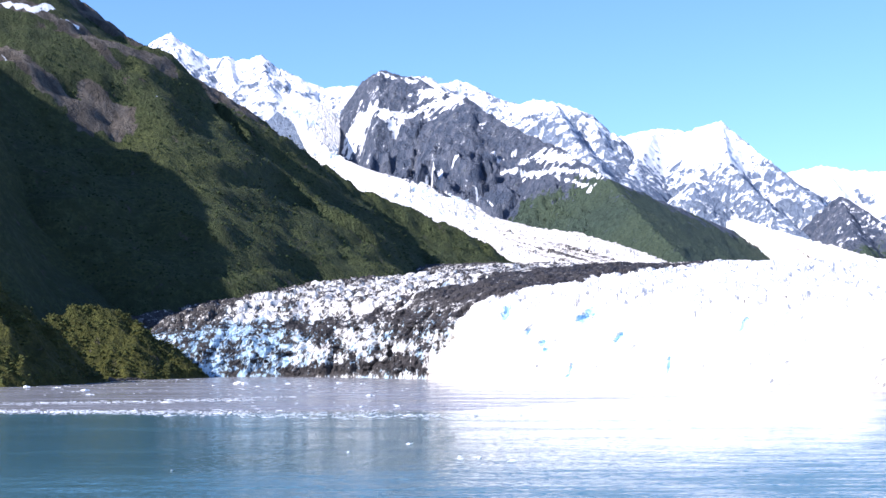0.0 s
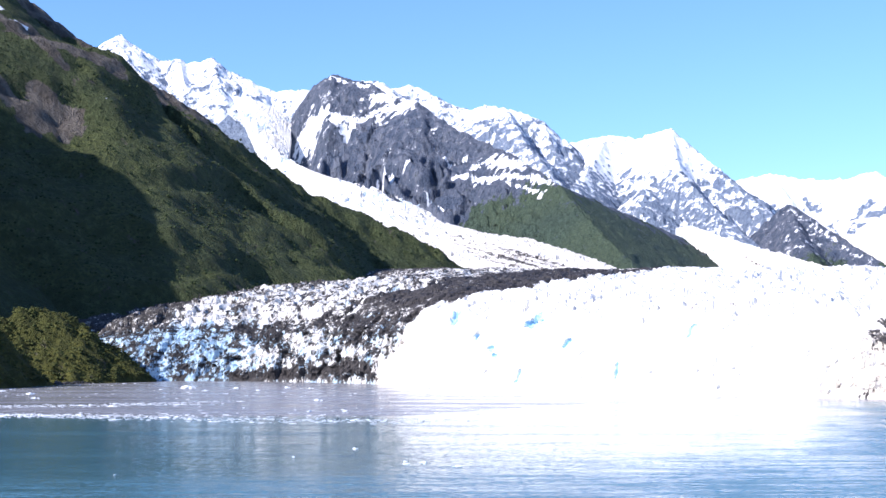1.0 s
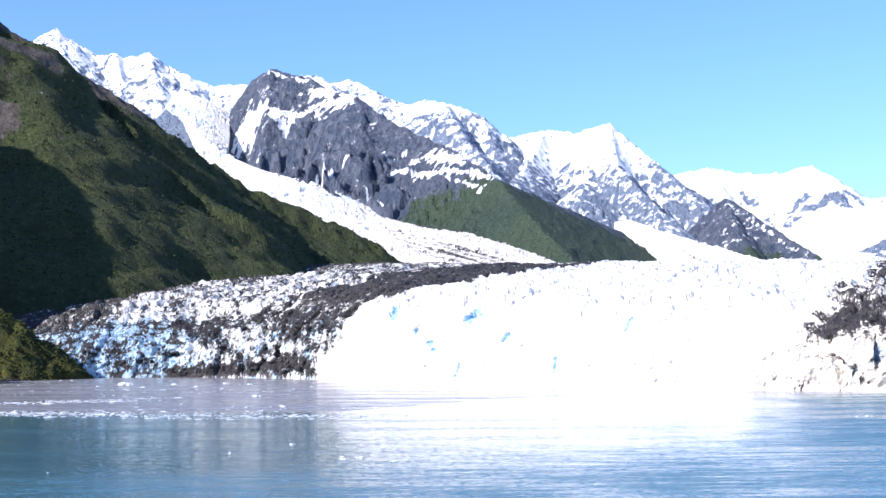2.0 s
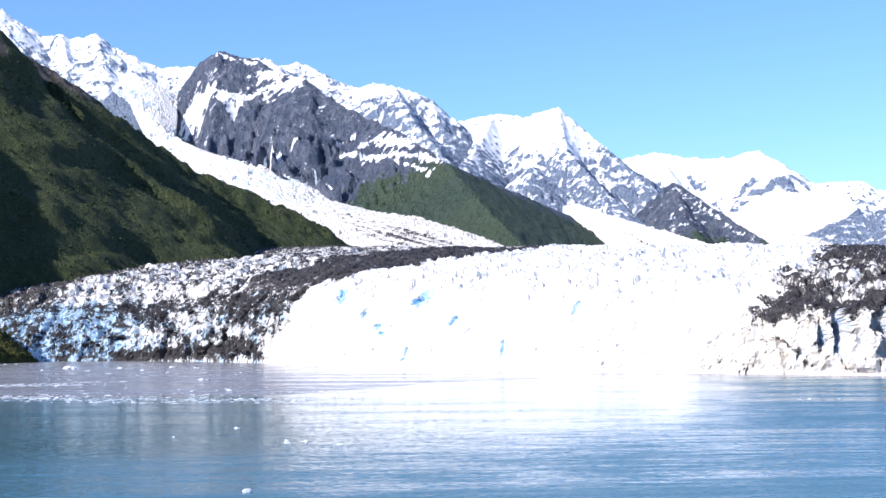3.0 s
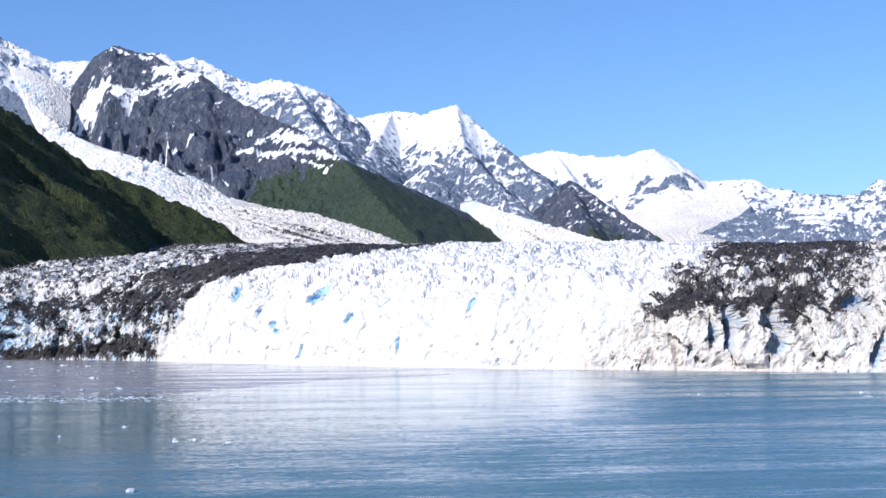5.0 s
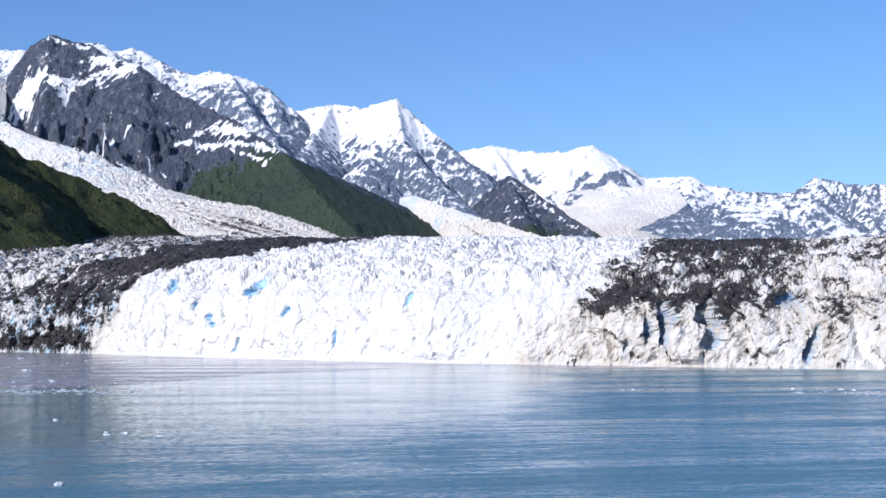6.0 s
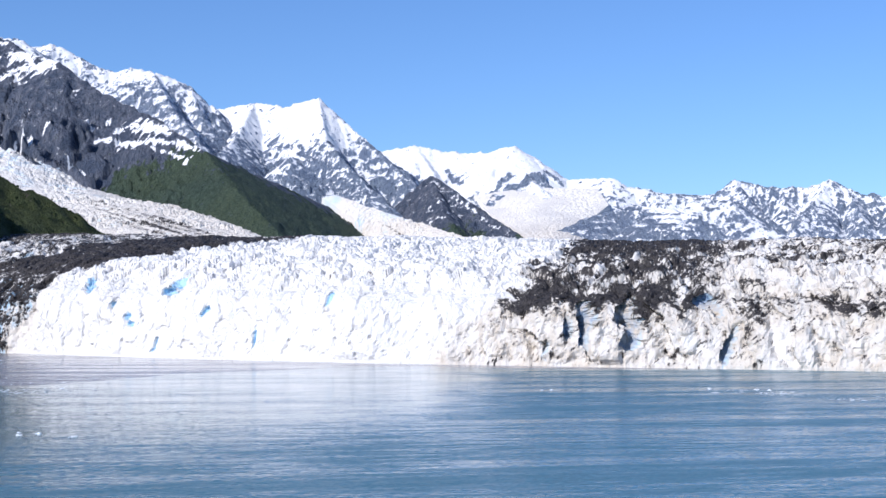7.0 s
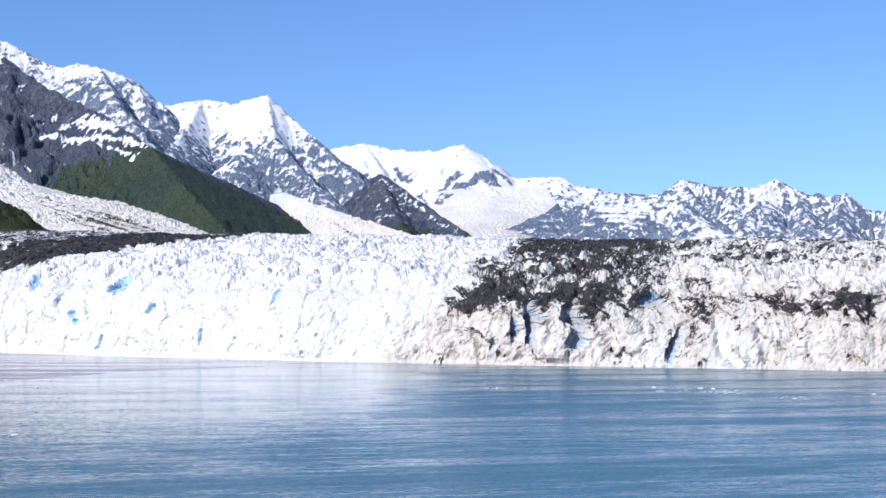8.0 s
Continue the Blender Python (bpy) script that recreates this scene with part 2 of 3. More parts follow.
def mountain(name, ridges, slope, cell, reach, seed, material, paint, floor=-8.0, flute=0.3, pitch=90.0, grain=1.0, clumps=0.0, benches=0.0, facet=None):
    flat = np.array([p for r in ridges for p in r], float)
    x0, y0 = flat[:, :2].min(0) - reach
    x1, y1 = flat[:, :2].max(0) + reach
    X, Y = np.meshgrid(np.arange(x0, x1, cell), np.arange(y0, y1, cell), indexing="ij")
    flute, grain, slope = (f(X, Y) if callable(f) else f for f in (flute, grain, slope))
    Z, far, cut, tone = heights(X, Y, ridges, slope, seed, flute, pitch, grain)
    if facet:
        Z = np.maximum(Z, facet(X, Y))
    if benches:
        Z = Z + benches * np.clip(far / 70, 0, 1) * fbm(far / 75 + X / 900, (X + 0.6 * Y) / 420, seed + 4, 3)
    if clumps:
        Z = Z + clumps * (np.abs(perlin(X / 15, Y / 11, seed)) + 0.5 * np.abs(perlin(X / 6, Y / 6, seed + 2)) - 0.4)
    gx, gy = np.gradient(Z, cell)
    bend = sum(np.gradient(g, cell, axis=i) for i, g in ((0, gx), (1, gy)))
    snow, veg = paint(X, Y, Z, np.hypot(gx, gy), far, cut, np.clip(bend * 12, -1, 1))
    low = np.maximum.reduce([Z[:-1, :-1], Z[1:, :-1], Z[1:, 1:], Z[:-1, 1:]])
    return sheet(name, np.stack([X, Y, Z], -1), low > floor, material, {"snow": snow, "veg": veg, "tone": tone})


def strip(X, Y, line, half):
    """A soft band along a line on the map: 1 in the middle, 0.5 at the rim."""
    best = np.full(X.shape, 1e9)
    for (ax, ay), (bx, by) in zip(line, line[1:]):
        t = np.clip(((X - ax) * (bx - ax) + (Y - ay) * (by - ay)) / ((bx - ax) ** 2 + (by - ay) ** 2), 0, 1)
        best = np.minimum(best, np.hypot(X - ax - t * (bx - ax), Y - ay - t * (by - ay)))
    return np.clip(1 - 0.5 * best / half, 0, 1)


def paint_slope(X, Y, Z, steep, far, cut, bend):
    n = fbm(X / 150, Y / 150, 2.0, 4)
    n2 = fbm(X / 40, Y / 40, 2.0, 3)
    n3 = fbm(X / 14, Y / 14, 6.0, 3)
    veg = 1 - step(300, 400, Z + 70 * n) * step(150, 70, far + 60 * n)
    bare = np.maximum.reduce([strip(X, Y, *f) for f in SCREE])
    veg = veg - 1.3 * step(0.42, 0.6, bare + 0.3 * n2 + 0.18 * n3)
    drift = np.maximum.reduce([strip(X, Y, *f) for f in SLOPE_SNOW])
    return 1.4 * step(0.45, 0.6, drift + 0.12 * n3) - 0.6, np.clip(veg, 0, 1)


# bare gullies and late snow on the green mountain: a line on the map and half its width
SCREE = [([(-521, 1806), (-492, 1798), (-460, 1801), (-433, 1802), (-410, 1816), (-383, 1832)], 17), ([(-423, 1841), (-402, 1843), (-386, 1845)], 13),
         ([(-560, 1905), (-486, 1930), (-455, 1950), (-416, 1936), (-384, 1957), (-353, 1982)], 13), ([(-475, 1915), (-440, 1917), (-410, 1906)], 8)]
SLOPE_SNOW = [([(-545, 1908), (-513, 1923), (-499, 1949)], 7), ([(-482, 1939), (-463, 1950)], 4), ([(-515, 1800), (-508, 1795)], 4), ([(-352, 1880), (-346, 1884)], 2.5)]
CRAG_SNOW = [([(-222, 3822), (-186, 3780), (-138, 3746), (-71, 3731), (-18, 3736), (41, 3707)], 22), ([(-59, 3798), (-5, 3773), (30, 3735)], 18),
             ([(110, 3520), (141, 3511), (161, 3526)], 8), ([(185, 3484), (234, 3461), (281, 3419)], 15),
             ([(146, 3464), (195, 3435), (254, 3394), (301, 3358), (333, 3305)], 10), ([(181, 3423), (253, 3370), (308, 3303)], 4.5), ([(344, 3292), (313, 3289)], 4),
             ([(-4, 3495), (-28, 3433)], 5), ([(24, 3496), (36, 3489)], 4.5), ([(51, 3415), (88, 3384), (117, 3346)], 5), ([(-87, 3579), (-81, 3580)], 6), ([(-165, 3886), (-130, 3874), (-61, 3850)], 6)]


def paint_crag(X, Y, Z, steep, far, cut, bend):
    n = fbm(X / 120, Y / 120, 5.0, 4)
    n2 = fbm(X / 20, Y / 20, 5.0, 4)
    spot = np.maximum.reduce([strip(X, Y, *f) for f in CRAG_SNOW])
    layer = fbm(X / 40, Z / 7, 9.0, 3)
    snow = 0.08 + 0.62 * step(0.18, 0.78, spot + 0.25 * n2 + 0.12 * layer + 0.35 * fbm(X / 50, Y / 50, 25.0, 2) + 0.1 * bend - 0.3 * (cut - 0.6)) + 0.06 * step(280, 600, Z) + 0.1 * n + 0.08 * bend + 0.25 * (0.5 - cut)
    limit = np.interp(X, [-50, 120, 220, 320, 420, 700], [150, 235, 355, 385, 365, 290])
    veg = step(28, -28, Z - limit + 45 * n + 14 * n2)
    return snow - 0.5 * veg * step(0.5, 0.3, spot), veg


def alpine(snowline, amount, cap=0.5, bare=(), green=155):
    """How snow lies on a high mountain: full above the snowline, in the gullies and on the gentler ground below; none on the bare ribs."""
    def paint(X, Y, Z, steep, far, cut, bend):
        n = fbm(X / 110, Y / 110, 8.0, 4)
        n2 = fbm(X / 22, Y / 22, Z / 30, 4)
        snow = amount + cap * step(snowline - 90, snowline + 30, Z + 50 * n + 25 * n2) + 0.1 * step(60, 5, far) + 0.18 * n + 0.22 * n2 + 0.16 * bend - 0.4 * (cut - 0.6) - 0.2 * (steep - 0.8)
        for line, half in bare:
            snow = snow - 0.55 * step(0.4, 0.65, strip(X, Y, line, half) + 0.25 * n2)
        veg = step(green + 45, green - 45, Z + 40 * n)
        return snow - 0.3 * veg, veg
    return paint


def paint_hill(X, Y, Z, steep, far, cut, bend):
    """Thin streaks of snow that lie along the ledges."""
    n, n2 = fbm(X / 110, Y / 110, 8.0, 4), fbm(X / 70 + Z / 40, Z / 9, 2.0, 4)
    return 0.3 + 0.5 * n2 + 0.15 * n + 0.4 * step(285, 330, Z + 25 * n), step(185, 120, Z + 40 * n)


def paint_icefall(X, Y, Z, steep, far, cut, bend):
    """Snow all over, but for a bare rock island beside the icefall."""
    snow, veg = alpine(470, 0.38, 0.36)(X, Y, Z, steep, far, cut, bend)
    island = strip(X, Y, [(-475, 4082), (-428, 4067), (-379, 4022), (-364, 3943)], 55)
    return snow - 0.9 * step(0.4, 0.6, island + 0.2 * fbm(X / 30, Y / 30, 3.0, 3)), veg


left = mountain("green_mountain", [
    [(115, 2398, 158), (84, 2394, 173), (58, 2390, 190), (23, 2385, 210), (-12, 2378, 222), (-38, 2373, 233), (-73, 2364, 249), (-102, 2354, 261), (-124, 2347, 261), (-141, 2341, 276), (-166, 2333, 293), (-191, 2324, 306), (-215, 2311, 322), (-239, 2296, 333), (-263, 2281, 352), (-286, 2265, 371), (-309, 2250, 387), (-332, 2235, 399), (-361, 2214, 414), (-389, 2186, 423), (-416, 2156, 434), (-440, 2136, 450), (-457, 2123, 468), (-474, 2110, 487), (-493, 2094, 501), (-600, 2045, 580), (-760, 1990, 600), (-1000, 1900, 560), (-1300, 1800, 480)],
], 0.85, 6.0, 700, 11.0, SLOPE, paint_slope, flute=0.09, pitch=140.0, grain=0.35, clumps=5.0, benches=13.0)
tagged(left, "steep green mountainside with dark scrub and bare upper crags", "mountain")

spur = mountain("green_mountain", [
    [(-760, 1990, 600), (-700, 1800, 500), (-665, 1680, 458), (-645, 1590, 480), (-632, 1520, 466), (-620, 1460, 440), (-600, 1380, 385), (-560, 1290, 270), (-480, 1150, 70)],
], 1.35, 6.0, 420, 15.0, SLOPE, paint_slope, flute=0.08, pitch=120.0, grain=0.4)
tagged(spur, "steep scrub-covered spur running down to the shore", "mountain")

knoll = mountain("green_knoll", [
    [(-329, 1320, 53), (-312, 1329, 61), (-290, 1339, 63), (-276, 1352, 58), (-272, 1365, 39), (-269, 1372, 12)],
    [(-365, 1143, 100), (-350, 1163, 83), (-321, 1198, 58), (-299, 1226, 28), (-293, 1241, 6)],
], 0.95, 2.5, 160, 71.0, KNOLL, lambda X, Y, Z, steep, far, cut, bend: (0.0 * Z - 0.6, 1 + 0 * Z), flute=0.08, pitch=60.0, grain=0.4, clumps=9.0)
tagged(knoll, "low rounded knoll thick with yellow-green scrub at the shore", "hill")

def shaded_face(X, Y):
    """The broad smooth face east of the crag's green spur: a plane through the spur's crest and its eastern foot, falling off behind."""
    a, b, c = (Vector(p) for p in ((351, 3281, 381), (453, 2844, 175), (906, 4000, 258)))
    n = (b - a).cross(c - a)
    plane = a.z - (n.x * (X - a.x) + n.y * (Y - a.y)) / n.z
    east = (X - a.x) * (a.y - b.y) - (Y - a.y) * (a.x - b.x)
    behind = ((c.x - a.x) * (Y - a.y) - (c.y - a.y) * (X - a.x)) / (c - a).xy.length
    plane = plane - 1.3 * np.clip(behind, 0, None) + 6 * (ridged(X / 45, Y / 140, 3.0, 4) - 0.6) + 2 * fbm(X / 18, Y / 18, 1.0, 3)
    return np.where((east > 0) & (Y < 4150), plane, -1e3)


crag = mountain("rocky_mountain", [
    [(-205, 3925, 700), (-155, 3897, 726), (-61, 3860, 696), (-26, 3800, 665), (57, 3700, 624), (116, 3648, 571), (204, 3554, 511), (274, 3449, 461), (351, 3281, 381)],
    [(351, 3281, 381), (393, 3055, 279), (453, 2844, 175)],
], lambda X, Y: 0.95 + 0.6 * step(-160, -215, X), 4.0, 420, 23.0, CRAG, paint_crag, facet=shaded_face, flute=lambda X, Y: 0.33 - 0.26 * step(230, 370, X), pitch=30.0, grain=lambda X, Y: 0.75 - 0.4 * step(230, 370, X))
tagged(crag, "dark rocky mountain with snow patches and green foot", "mountain")

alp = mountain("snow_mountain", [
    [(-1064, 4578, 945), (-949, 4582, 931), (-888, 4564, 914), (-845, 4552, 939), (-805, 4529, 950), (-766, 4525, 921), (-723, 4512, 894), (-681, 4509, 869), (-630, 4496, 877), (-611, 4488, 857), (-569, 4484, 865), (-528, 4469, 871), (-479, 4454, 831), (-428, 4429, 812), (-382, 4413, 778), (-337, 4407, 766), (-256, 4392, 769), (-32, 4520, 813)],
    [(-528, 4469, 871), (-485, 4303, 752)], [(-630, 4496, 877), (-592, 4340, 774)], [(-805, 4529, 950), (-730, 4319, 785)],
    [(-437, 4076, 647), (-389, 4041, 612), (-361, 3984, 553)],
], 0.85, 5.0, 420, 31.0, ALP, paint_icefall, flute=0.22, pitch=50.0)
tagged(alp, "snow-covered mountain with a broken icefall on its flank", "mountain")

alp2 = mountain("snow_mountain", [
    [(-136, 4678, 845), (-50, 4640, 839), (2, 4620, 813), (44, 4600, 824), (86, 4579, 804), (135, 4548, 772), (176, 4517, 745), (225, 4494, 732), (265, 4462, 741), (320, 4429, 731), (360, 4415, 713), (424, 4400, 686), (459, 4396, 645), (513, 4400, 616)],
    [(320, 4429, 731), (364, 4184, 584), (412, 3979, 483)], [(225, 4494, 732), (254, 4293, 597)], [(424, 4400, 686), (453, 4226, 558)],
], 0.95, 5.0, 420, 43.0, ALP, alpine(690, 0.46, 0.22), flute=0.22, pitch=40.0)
tagged(alp2, "long snowy ridge over rock walls tinted blue for haze", "mountain")

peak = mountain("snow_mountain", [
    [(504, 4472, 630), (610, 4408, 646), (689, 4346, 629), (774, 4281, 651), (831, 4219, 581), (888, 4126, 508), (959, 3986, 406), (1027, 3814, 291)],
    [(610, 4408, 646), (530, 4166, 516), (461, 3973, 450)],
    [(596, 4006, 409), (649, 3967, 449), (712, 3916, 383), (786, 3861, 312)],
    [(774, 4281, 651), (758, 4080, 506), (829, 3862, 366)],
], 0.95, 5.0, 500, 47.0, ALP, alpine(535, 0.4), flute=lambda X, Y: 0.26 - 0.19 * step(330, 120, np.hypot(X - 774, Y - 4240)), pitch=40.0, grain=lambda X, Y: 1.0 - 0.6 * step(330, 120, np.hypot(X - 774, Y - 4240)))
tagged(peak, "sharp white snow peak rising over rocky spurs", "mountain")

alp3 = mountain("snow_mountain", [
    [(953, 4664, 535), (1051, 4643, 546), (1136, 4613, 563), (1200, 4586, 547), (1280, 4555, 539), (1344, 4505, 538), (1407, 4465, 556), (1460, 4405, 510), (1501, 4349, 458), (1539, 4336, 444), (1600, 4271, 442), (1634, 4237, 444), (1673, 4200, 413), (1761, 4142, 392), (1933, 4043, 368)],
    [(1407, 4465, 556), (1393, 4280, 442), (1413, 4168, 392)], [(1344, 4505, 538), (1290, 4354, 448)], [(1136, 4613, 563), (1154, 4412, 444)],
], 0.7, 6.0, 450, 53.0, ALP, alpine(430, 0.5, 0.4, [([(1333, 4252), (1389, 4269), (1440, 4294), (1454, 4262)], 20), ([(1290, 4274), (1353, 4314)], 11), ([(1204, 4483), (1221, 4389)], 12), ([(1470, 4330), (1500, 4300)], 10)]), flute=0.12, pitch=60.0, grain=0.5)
tagged(alp3, "broad white snow massif", "mountain")

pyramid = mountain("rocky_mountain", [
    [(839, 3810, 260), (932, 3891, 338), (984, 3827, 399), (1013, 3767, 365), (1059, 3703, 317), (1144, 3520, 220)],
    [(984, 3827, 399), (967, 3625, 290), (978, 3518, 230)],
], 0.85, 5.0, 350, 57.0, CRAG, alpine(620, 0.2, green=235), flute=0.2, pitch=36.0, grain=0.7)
tagged(pyramid, "dark rock pyramid flecked with snow", "mountain")

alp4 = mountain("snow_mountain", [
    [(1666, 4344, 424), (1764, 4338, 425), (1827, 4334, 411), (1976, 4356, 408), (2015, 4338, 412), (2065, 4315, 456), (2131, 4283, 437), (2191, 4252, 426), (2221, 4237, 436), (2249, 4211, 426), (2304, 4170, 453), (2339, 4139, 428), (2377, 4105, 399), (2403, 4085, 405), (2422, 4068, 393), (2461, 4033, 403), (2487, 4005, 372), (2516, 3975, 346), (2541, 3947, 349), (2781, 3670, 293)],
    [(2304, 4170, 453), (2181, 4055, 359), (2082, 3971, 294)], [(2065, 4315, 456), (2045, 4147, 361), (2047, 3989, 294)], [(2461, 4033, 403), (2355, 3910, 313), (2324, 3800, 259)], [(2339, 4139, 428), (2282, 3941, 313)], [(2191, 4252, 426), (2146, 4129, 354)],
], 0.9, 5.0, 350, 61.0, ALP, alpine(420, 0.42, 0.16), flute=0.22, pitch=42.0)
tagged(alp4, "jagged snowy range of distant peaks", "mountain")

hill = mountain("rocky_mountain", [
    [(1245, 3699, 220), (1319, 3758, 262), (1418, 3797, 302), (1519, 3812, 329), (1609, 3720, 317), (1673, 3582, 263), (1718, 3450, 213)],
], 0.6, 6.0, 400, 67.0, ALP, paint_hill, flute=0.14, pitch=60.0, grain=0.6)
tagged(hill, "low rocky hill streaked with melting snow", "mountain")

# ---------------------------------------------------------------- glacier
FRONT = [(-420, 1480), (-226, 1379), (-142, 1390), (-60, 1335), (-9, 1264), (87, 1108), (185, 985), (260, 915), (375, 825), (483, 741), (760, 560), (1300, 300)]
BACK = (0.42, 0.907)


def front_line(u):
    """Places along the ice front at u metres from its western end."""
    pts = np.array(FRONT, float)
    s = np.concatenate([[0], np.cumsum(np.hypot(*np.diff(pts, axis=0).T))])
    fine = np.arange(-90, s[-1] + 90, 3.0)
    k = np.exp(-0.5 * (np.arange(-24, 25) * 3 / 24) ** 2)
    k /= k.sum()
    return [np.interp(u, fine, np.convolve(np.pad(np.interp(fine, s, pts[:, i]), 24, mode="edge"), k, "valid")) for i in (0, 1)]


def ice_form(u, v):
    """The glacier's plain form, u along its front and v back from it: a steep front, a shoulder, and a long rise to the crest."""
    x, y = front_line(u)
    x, y = x + v * BACK[0], y + v * BACK[1]
    edge = np.interp(u, [-200, 150, 230, 420, 640, 900, 1100, 1300], [40, 48, 60, 66, 62, 56, 52, 52])
    crest = np.interp(u, [0, 420, 700, 1000, 1300], [150, 142, 133, 120, 117])
    lift = np.clip((v - 30) / 900, 0, 1) ** 0.72
    z = edge * (0.8 * (1 - np.exp(-(v / 9.5) ** 1.15)) + 0.2 * step(10, 75, v)) + (crest - edge) * lift - 0.03 * np.clip(v - 930, 0, None)
    return x, y, z


def dents(u, z, spots, ragged):
    """Hollows in the ice front: (u, height, half width, half height, depth)."""
    total = 0.0
    for cu, cz, w, h, depth in spots:
        lean = cu + 2.5 * np.sin((z - cz) / 9 + cu)
        total = total + depth * step(1.35, 0.75, np.sqrt(((u - lean) / w) ** 2 + ((z - cz) / h) ** 2) + ragged * fbm(u / 5, z / 5, cu, 4))
    return total


U = np.concatenate([np.arange(0, 150, 6.0), np.arange(150, 1262, 1.4), np.arange(1262, 1700, 8.0)])
V = np.concatenate([np.arange(0, 26, 0.5), np.arange(26, 60, 1.0), np.arange(60, 300, 2.0), np.arange(300, 935, 4.0), np.arange(935, 2700, 60.0)])
U, V = np.meshgrid(U, V, indexing="ij")
sway = 9 * fbm(U / 24, 0.3, 5.0, 4)
X, Y, Z = ice_form(U, np.clip(V + sway * step(2, 14, V) * step(120, 50, V), 0.0, None))
face = step(46, 22, V)
# medial moraine between two flow lines, western ice beyond it, dirty ice in the east
east_rim = np.interp(V, [0, 9, 25, 42, 88, 144, 256, 720, 930], [488, 508, 512, 531, 567, 588, 606, 588, 560]) + 10 * fbm(V / 30, U / 60, 1.0, 3)
west_rim = np.interp(V, [0, 40, 144, 304, 536, 684, 828, 930], [425, 425, 435, 390, 339, 360, 444, 540]) + 14 * fbm(V / 40, U / 60, 4.0, 3)
moraine = step(-8, 8, U - west_rim) * step(6, -6, U - east_rim)
western = step(8, -8, U - east_rim)
rim = np.interp(V, [0, 7, 14, 43, 188, 928], [915, 940, 955, 972, 976, 925]) + 22 * fbm(V / 18, Z / 18, 6.0, 3)
eastern = step(-10, 10, U - rim)
# large swells, a hollow under the moraine, a shoulder of clean ice beside it
Z = Z + step(20, 120, V) * (5 * fbm(X / 90, Y / 90, 3.0, 3)) * (1 - 0.6 * step(600, 930, V)) + 3 * moraine * step(15, 60, V) * step(800, 500, V)
# towers and crevasses
wx, wy = X + 7 * fbm(X / 22, Y / 22, 1.5, 3), Y + 7 * fbm(X / 22, Y / 22, 7.5, 3)
gap1, lift1 = cells(wx / 15, wy / 9.5, 1)
gap2, lift2 = cells(wx / 5.5 + 9, wy / 4.2, 2)
calm = 1 - 0.55 * moraine - 0.25 * western
top = (6.5 * (lift1 - 0.5) + 4.0 * np.clip(gap1 * 2.2, 0, 1) + calm * (2.2 * (lift2 - 0.5) + 1.6 * np.clip(gap2 * 2.5, 0, 1)) + 2.2 * (ridged(X / 9, Y / 9, 2.0, 3) - 0.5) - 5.0) * (1 - 0.45 * step(250, 930, V))
top = top * (0.9 + 0.1 * np.maximum(western, eastern)) * (1 - 0.45 * moraine)
Z = Z + top * step(16, 44, V)
# the front breaks off in tall flakes
rugged = np.maximum(western, 0.55 * eastern)
wu = U + 5 * fbm(U / 16, Z / 22, 2.5, 3)
gap3, lift3 = cells(wu / 13, Z / 26 + wu / 60, 3)
gap4, lift4 = cells(wu / 4.6, Z / 9 - wu / 30, 4)
push = (1.7 + 4.9 * np.maximum(western, 0.6 * eastern)) * (lift3 - 0.5) - 1.5 * step(0.14, 0.0, gap3) + (0.4 + 1.4 * rugged) * (lift4 - 0.5) - (0.3 + 0.65 * rugged) * step(0.2, 0.0, gap4) + (0.7 + 1.8 * rugged) * fbm(U / 6, Z / 9, V / 9, 4) + 8 * fbm(U / 55, Z / 90, 9.0, 2)
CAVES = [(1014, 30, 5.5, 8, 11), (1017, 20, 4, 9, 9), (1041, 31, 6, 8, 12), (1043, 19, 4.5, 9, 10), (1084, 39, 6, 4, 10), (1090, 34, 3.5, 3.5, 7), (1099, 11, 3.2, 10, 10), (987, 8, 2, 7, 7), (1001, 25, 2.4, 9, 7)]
RIFTS = [(684, 53, 6, 4, 7), (676, 47, 6, 2.5, 6), (573, 54, 5, 5, 5), (582, 50, 4, 3, 5), (617, 38, 3, 2, 4), (640, 29, 3, 3, 4), (645, 24, 3, 2, 4), (727, 34, 4, 2, 4), (722, 31, 2, 2, 4), (768, 15, 1.6, 6, 4), (672, 9, 1.6, 5, 4), (830, 40, 1.5, 4, 3)]
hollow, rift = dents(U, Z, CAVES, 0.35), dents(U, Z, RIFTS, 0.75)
hem = face * np.clip(V / 1.8, 0.25, 1)
push, deep = (push - rift) * hem, hollow * hem
X, Y = X - BACK[0] * push - 0.35 * push - 0.12 * deep, Y - BACK[1] * push + 1.15 * deep
Z[:, 0] = -4
# rubble: in the cracks, on the ledges, thick where the moraines run out
du, dv = np.gradient(np.stack([X, Y, Z], -1), axis=(0, 1))
normal = np.cross(du, dv)
flat = np.abs(normal[..., 2]) / (np.linalg.norm(normal, axis=-1) + 1e-6)
ledge = np.clip(flat - np.where(face > 0.5, 0.3, 0.62), -0.5, 0.5)
n1, n2 = fbm(X / 28, Y / 28, Z / 28, 4), fbm(X / 8, Y / 8, Z / 10, 3)
crack = step(0.18, 0.02, gap1) * (1 - face) + step(0.2, 0.02, gap3) * face
small = step(0.2, 0.02, gap2) * (1 - face) + step(0.2, 0.02, gap4) * face
band = step(10, 4, np.abs(Z - np.interp(U, [270, 303, 400, 456, 490], [-8, 3, 9, 15, 5])) + 5 * n2) * step(280, 310, U) * step(500, 470, U) * step(30, 14, V)
dark_wall = step(-14, 14, U - 394 - 14 * n1) * step(8, -8, U - east_rim) * step(4, 14, V) * step(70, 46, V)
